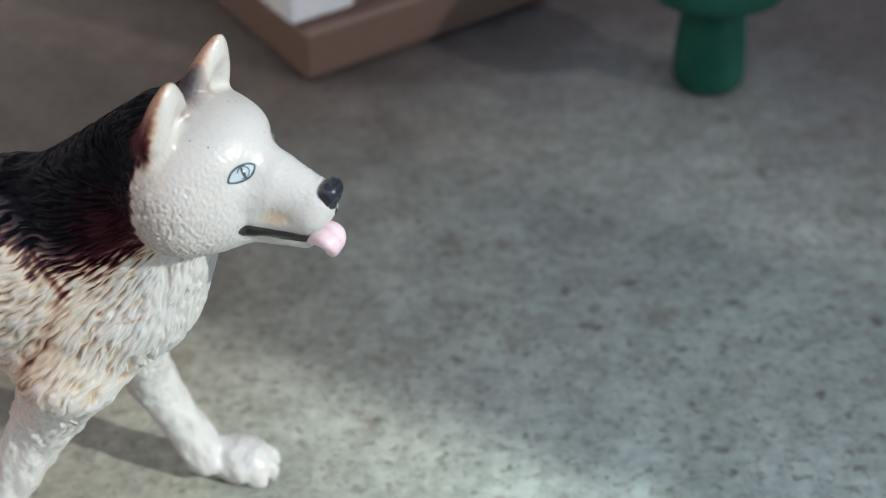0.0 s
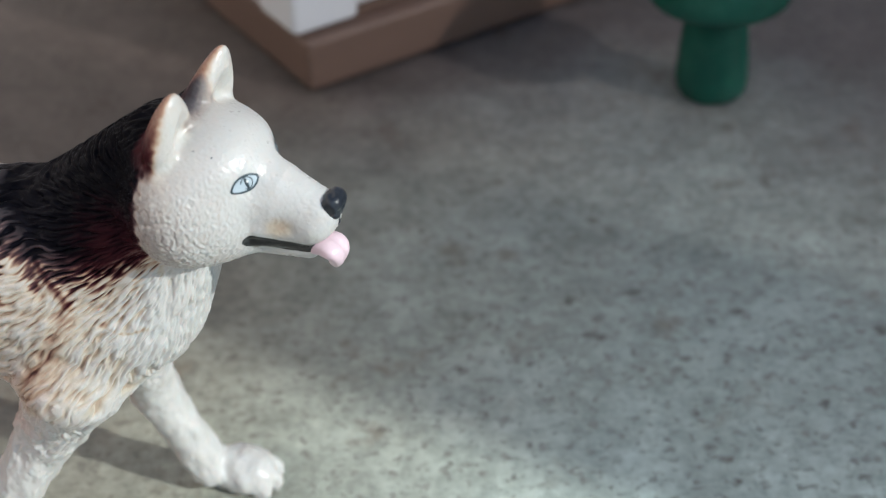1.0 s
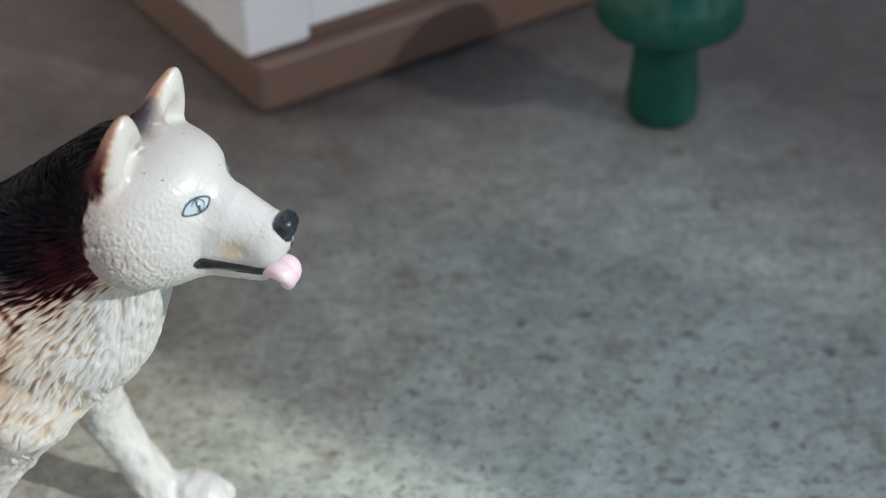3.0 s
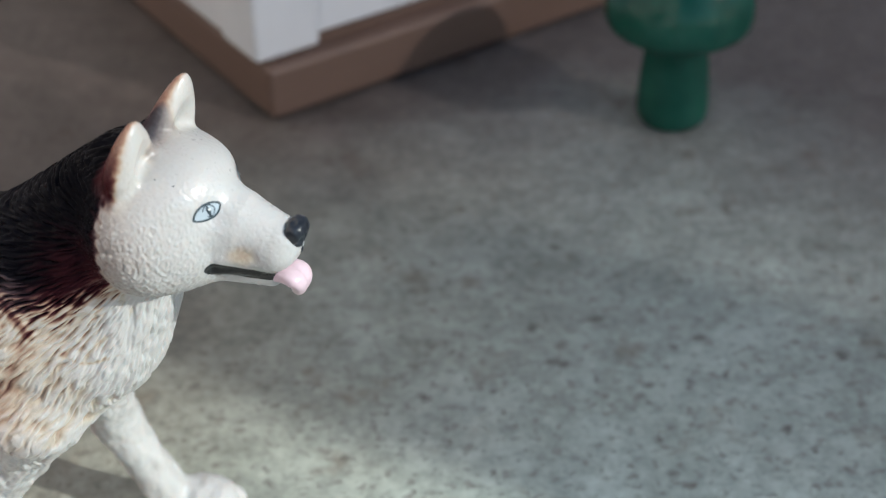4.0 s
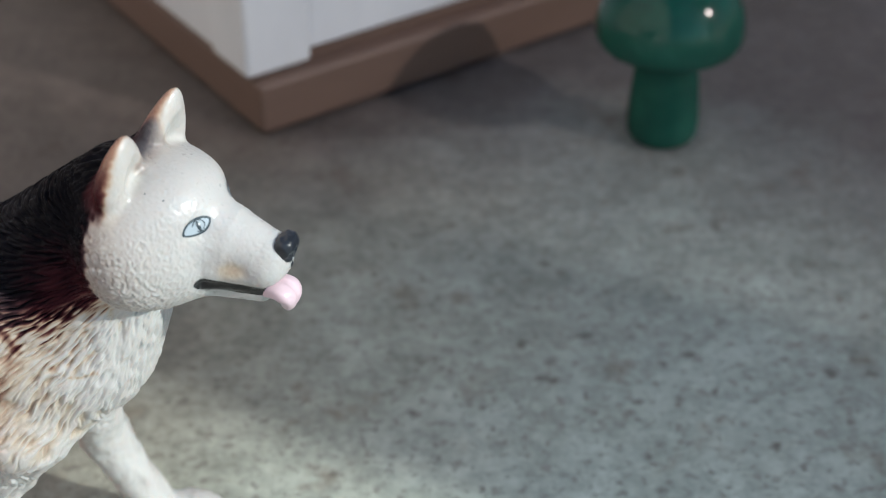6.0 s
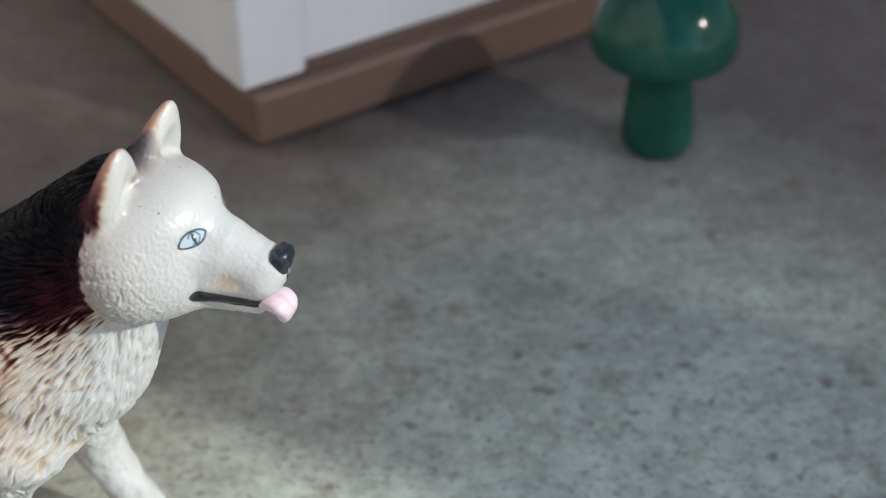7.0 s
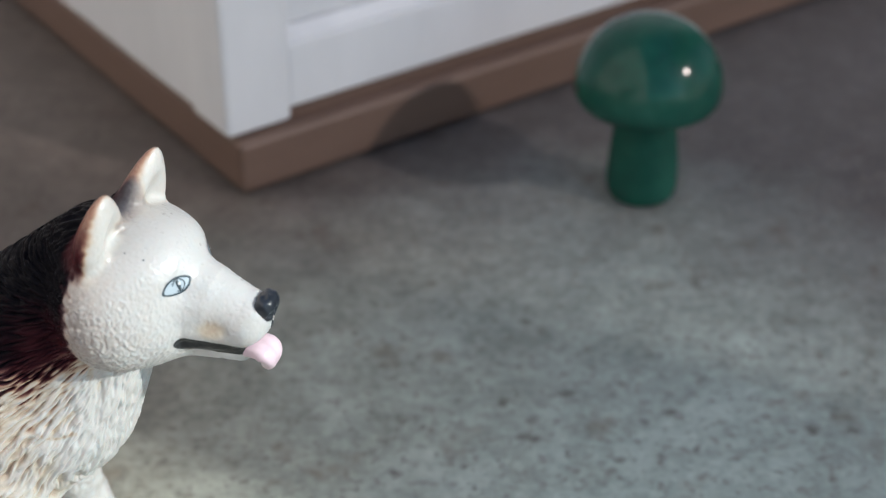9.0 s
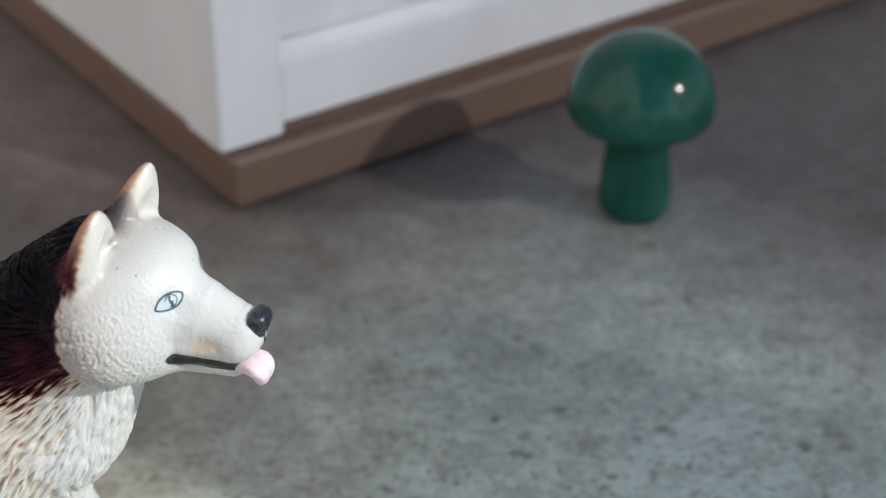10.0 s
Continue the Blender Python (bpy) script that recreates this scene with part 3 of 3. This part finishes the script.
def ridges(v, face):
    """Height of the moulded strands, which fan out from the head, and of the stippled cheek."""
    x, y, z = v.T
    away = np.hypot(x + 15.5, z - 1.0)
    angle = np.arctan2(z - 1.0, -(x + 15.5) + 3.0)
    bend = 1.0 * waves(v * 0.16) + 0.42 * waves(v * 0.42 + 3)
    across = angle * 27.0 + bend
    front = step01(x - 0.9 * np.abs(y), -31, -25)
    side = 0.75 * waves(np.stack([across * 2.25, y * 0.40, away * 0.34], 1)) + 0.45 * waves(np.stack([across * 4.0 + 5, y * 0.7, away * 0.5], 1))
    ahead = 0.75 * waves(np.stack([y * 1.7 + bend, x * 0.5, z * 0.30], 1)) + 0.45 * waves(np.stack([y * 3.0 + bend + 5, x * 0.6, z * 0.5], 1))
    h = np.clip(0.62 + 1.9 * (side * (1 - front) + ahead * front), 0, 1) ** 0.8
    pebble = waves(v * (2.5, 2.5, 1.9) + 20) + 0.4 * waves(v * 4.0 + 40)
    return np.clip(h * (1 - face) + face * (0.5 + 0.9 * pebble), 0, 1)


def toy_dog(m):
    lo, hi = GRID
    grid = np.meshgrid(*[np.arange(a, b, STEP, dtype=np.float32) for a, b in zip(lo, hi)], indexing="ij")
    verts, quads = surface(dog_shape(grid), lo, STEP)
    verts = settle(verts.astype(float))
    verts, quads = split(verts, quads)
    verts = settle(verts)
    ahead = verts[quads].mean(1)[:, 0] > -56.0
    high = verts[quads].mean(1)[:, 2] > -50.0
    rest = quads[~(ahead & high)]
    verts, fine = split(verts, quads[ahead & high])
    quads = np.concatenate([fine, rest])
    verts = settle(verts)
    out = slope(verts)
    face = face_of(verts)
    lifted = ridges(verts, face)
    dark, fur, cold, rose_and_glow = coat_of(verts, out, face, lifted)
    depth = fur * (0.54 * (1 - face) + 0.28 * face)
    legs = step01(-verts[:, 2], 30, 40)
    grain = 0.05 * waves(verts * 2.4 + 60) * (1 - fur) + legs * (0.55 * waves(verts * (0.5, 0.5, 0.28) + 80) + 0.18 * waves(verts * (1.3, 1.3, 0.8) + 90))
    verts = verts + out * (depth * (lifted - 0.55) + grain)[:, None]
    mouth = mouth_line(list(verts.T))
    mouth = np.where(verts[:, 0] > -10.5, mouth, 1.0)
    from mathutils.bvhtree import BVHTree
    tree = BVHTree.FromPolygons(verts.tolist(), quads.tolist())
    pts, faces, mats = verts.tolist(), quads.tolist(), [0] * len(quads)

    def patch(c, n, across, rings, lift=0.06, nib=0.0):
        """Paint laid on the moulding: rings of (width, height, material), from the outside in; nib draws out one corner."""
        n, across = Vector(n).normalized(), Vector(across).normalized()
        up = n.cross(across).normalized()
        if up.z < 0:
            up = -up
        sides = 32
        last = None
        for k, (w, h, mat) in enumerate(rings):
            ring = []
            for i in range(sides):
                a = 2 * math.pi * i / sides
                u, v = w * math.cos(a), h * math.sin(a) * (1 - 0.35 * abs(math.cos(a)) ** 3)
                v += nib * w * (math.cos(a) ** 3 - 0.5 * math.cos(a))
                p = Vector(c) + across * u + up * v
                hit = tree.ray_cast(p + n * 3, -n)
                q = (hit[0] if hit[0] else p) + n * (lift + 0.025 * k)
                ring.append(len(pts))
                pts.append(list(q))
            if last:
                for i in range(sides):
                    j = (i + 1) % sides
                    faces.append([last[i], last[j], ring[j], ring[i]])
                    mats.append(last_mat)
            last, last_mat = ring, mat
        faces.append(last)
        mats.append(last_mat)

    def lump(c, r, mat, turn=(0, 0, 0), n=20, pinch=None, square=1.0):
        e = Euler([radians(a) for a in turn]).to_matrix()
        start = len(pts)
        for i in range(n + 1):
            for j in range(2 * n):
                a, b = math.pi * i / n, math.pi * j / n
                u = (math.sin(a) * math.cos(b), math.sin(a) * math.sin(b), math.cos(a))
                q = Vector([r[k] * math.copysign(abs(u[k]) ** square, u[k]) for k in range(3)])
                if pinch:
                    q = pinch(q)
                pts.append(list(Vector(c) + e @ q))
        for i in range(n):
            for j in range(2 * n):
                k = (j + 1) % (2 * n)
                faces.append([start + i * 2 * n + j, start + (i + 1) * 2 * n + j, start + (i + 1) * 2 * n + k, start + i * 2 * n + k])
                mats.append(mat)

    for s in (-1, 1):
        n = Vector((0.58, 0.80 * s, 0.16))
        c = Vector((-9.3, 3.9 * s, 3.36))
        across = Vector((0.78, -0.56 * s, 0.26)).normalized()
        up = n.cross(across).normalized()
        up = up if up.z > 0 else -up
        patch(c, n, across, [(1.85, 1.12, 2), (1.58, 0.86, 3)], nib=0.10)
        mid = c + across * 0.25 + up * 0.04
        patch(mid, n, across, [(0.80, 0.86, 2), (0.66, 0.72, 3)], 0.15)
        patch(mid, n, across, [(0.22, 0.74, 2), (0.10, 0.5, 2)], 0.26)
        # glint painted as a white dot on the pupil
        patch(mid + across * 0.15 + up * 0.2, n, across, [(0.17, 0.20, 5), (0.1, 0.1, 5)], 0.34)

    def boxy(q):
        """A wide flat-fronted nose: narrower below, two nostrils, a notch between them, uneven paint."""
        q = Vector((q.x, q.y * (1 + 0.14 * q.z), q.z))
        q.x -= 0.40 * math.exp(-(q.y / 0.28) ** 2) * (q.z < 0.5) * (q.x > 0)
        for s in (-1, 1):
            q.x -= 0.55 * math.exp(-((q.y - 0.95 * s) / 0.36) ** 2 - ((q.z + 0.35) / 0.40) ** 2) * (q.x > 0)
        return q + 0.16 * noise.noise_vector(q * 1.3)

    def tongue(a, b, c, width, thick, mat, n=30, sides=32):
        """A slab that bends over the lip from a by b to c, creased down the middle, with a rounded tip."""
        start = len(pts)
        for i in range(n + 1):
            t = i / n
            p = np.array(a) * (1 - t) ** 2 + 2 * np.array(b) * t * (1 - t) + np.array(c) * t * t
            g = (np.array(b) - np.array(a)) * (1 - t) + (np.array(c) - np.array(b)) * t
            g = g / np.hypot(*g)
            up = np.array((-g[1], g[0]))
            end = math.sqrt(max(1 - max(0, (t - 0.62) / 0.38) ** 2.4, 0.0))
            w = width * (0.72 + 0.28 * math.sin(math.pi * min(t * 1.15, 1))) * (0.25 + 0.75 * end) * (end > 0)
            k = thick * (0.35 + 0.65 * end) * (end > 0)
            for j in range(sides):
                s = 2 * math.pi * j / sides
                y, h = w * math.cos(s), k * math.copysign(abs(math.sin(s)) ** 0.7, math.sin(s))
                h -= 0.34 * math.exp(-(y / 0.26) ** 2) * (h > 0) * end
                q = p + up * h
                pts.append([q[0] + 0.05 * math.sin(3 * y + 5 * t), y + 0.06 * math.sin(7 * t + 1), q[1]])
        for i in range(n):
            for j in range(sides):
                k = (j + 1) % sides
                faces.append([start + i * sides + j, start + i * sides + k, start + (i + 1) * sides + k, start + (i + 1) * sides + j])
                mats.append(mat)

    lump((-0.25, 0, -0.15), (1.25, 1.62, 1.75), 1, (0, 10, 0), n=28, pinch=boxy, square=0.72)
    lump((-0.10, 0, -2.35), (0.50, 0.32, 0.75), 1, (0, 8, 0), n=10)
    tongue((-3.6, -6.4), (1.1, -5.2), (-1.0, -8.8), 2.1, 1.15, 4)
    for c, r in (((-12.35, -5.1, 6.9), 0.15), ((-14.0, -5.9, 8.1), 0.12)):
        patch(c, (0.5, -0.6, 0.6), (0, 1, 0), [(r, r * 0.7, 2), (r * 0.4, r * 0.3, 2)], 0.03)
    me = bpy.data.meshes.new("toy_dog")
    me.from_pydata(pts, [], faces)
    for one in (COAT, BLACK_GLOSS, EYE_LINE, EYE_BLUE, TONGUE_PINK, GLINT_WHITE):
        me.materials.append(one)
    me.polygons.foreach_set("material_index", mats)
    me.polygons.foreach_set("use_smooth", [True] * len(me.polygons))
    extra = len(pts) - len(verts)
    for name, values in (("coat", dark), ("fur", fur), ("tuft", lifted), ("cold", cold), ("rose_and_glow", rose_and_glow), ("mouth", mouth)):
        layer = me.attributes.new(name, "FLOAT", "POINT")
        layer.data.foreach_set("value", np.concatenate([values, np.ones(extra)]).astype(np.float32))
    me.transform(Matrix.Scale(UNIT, 4))
    me.update()
    ob = new("toy_dog", me)
    ob.matrix_world = m
    return tagged(ob, "moulded toy husky, black saddle, white face, pink tongue out", "toy")


toy_dog(pose(*DOG_AT, *DOG_TURN))
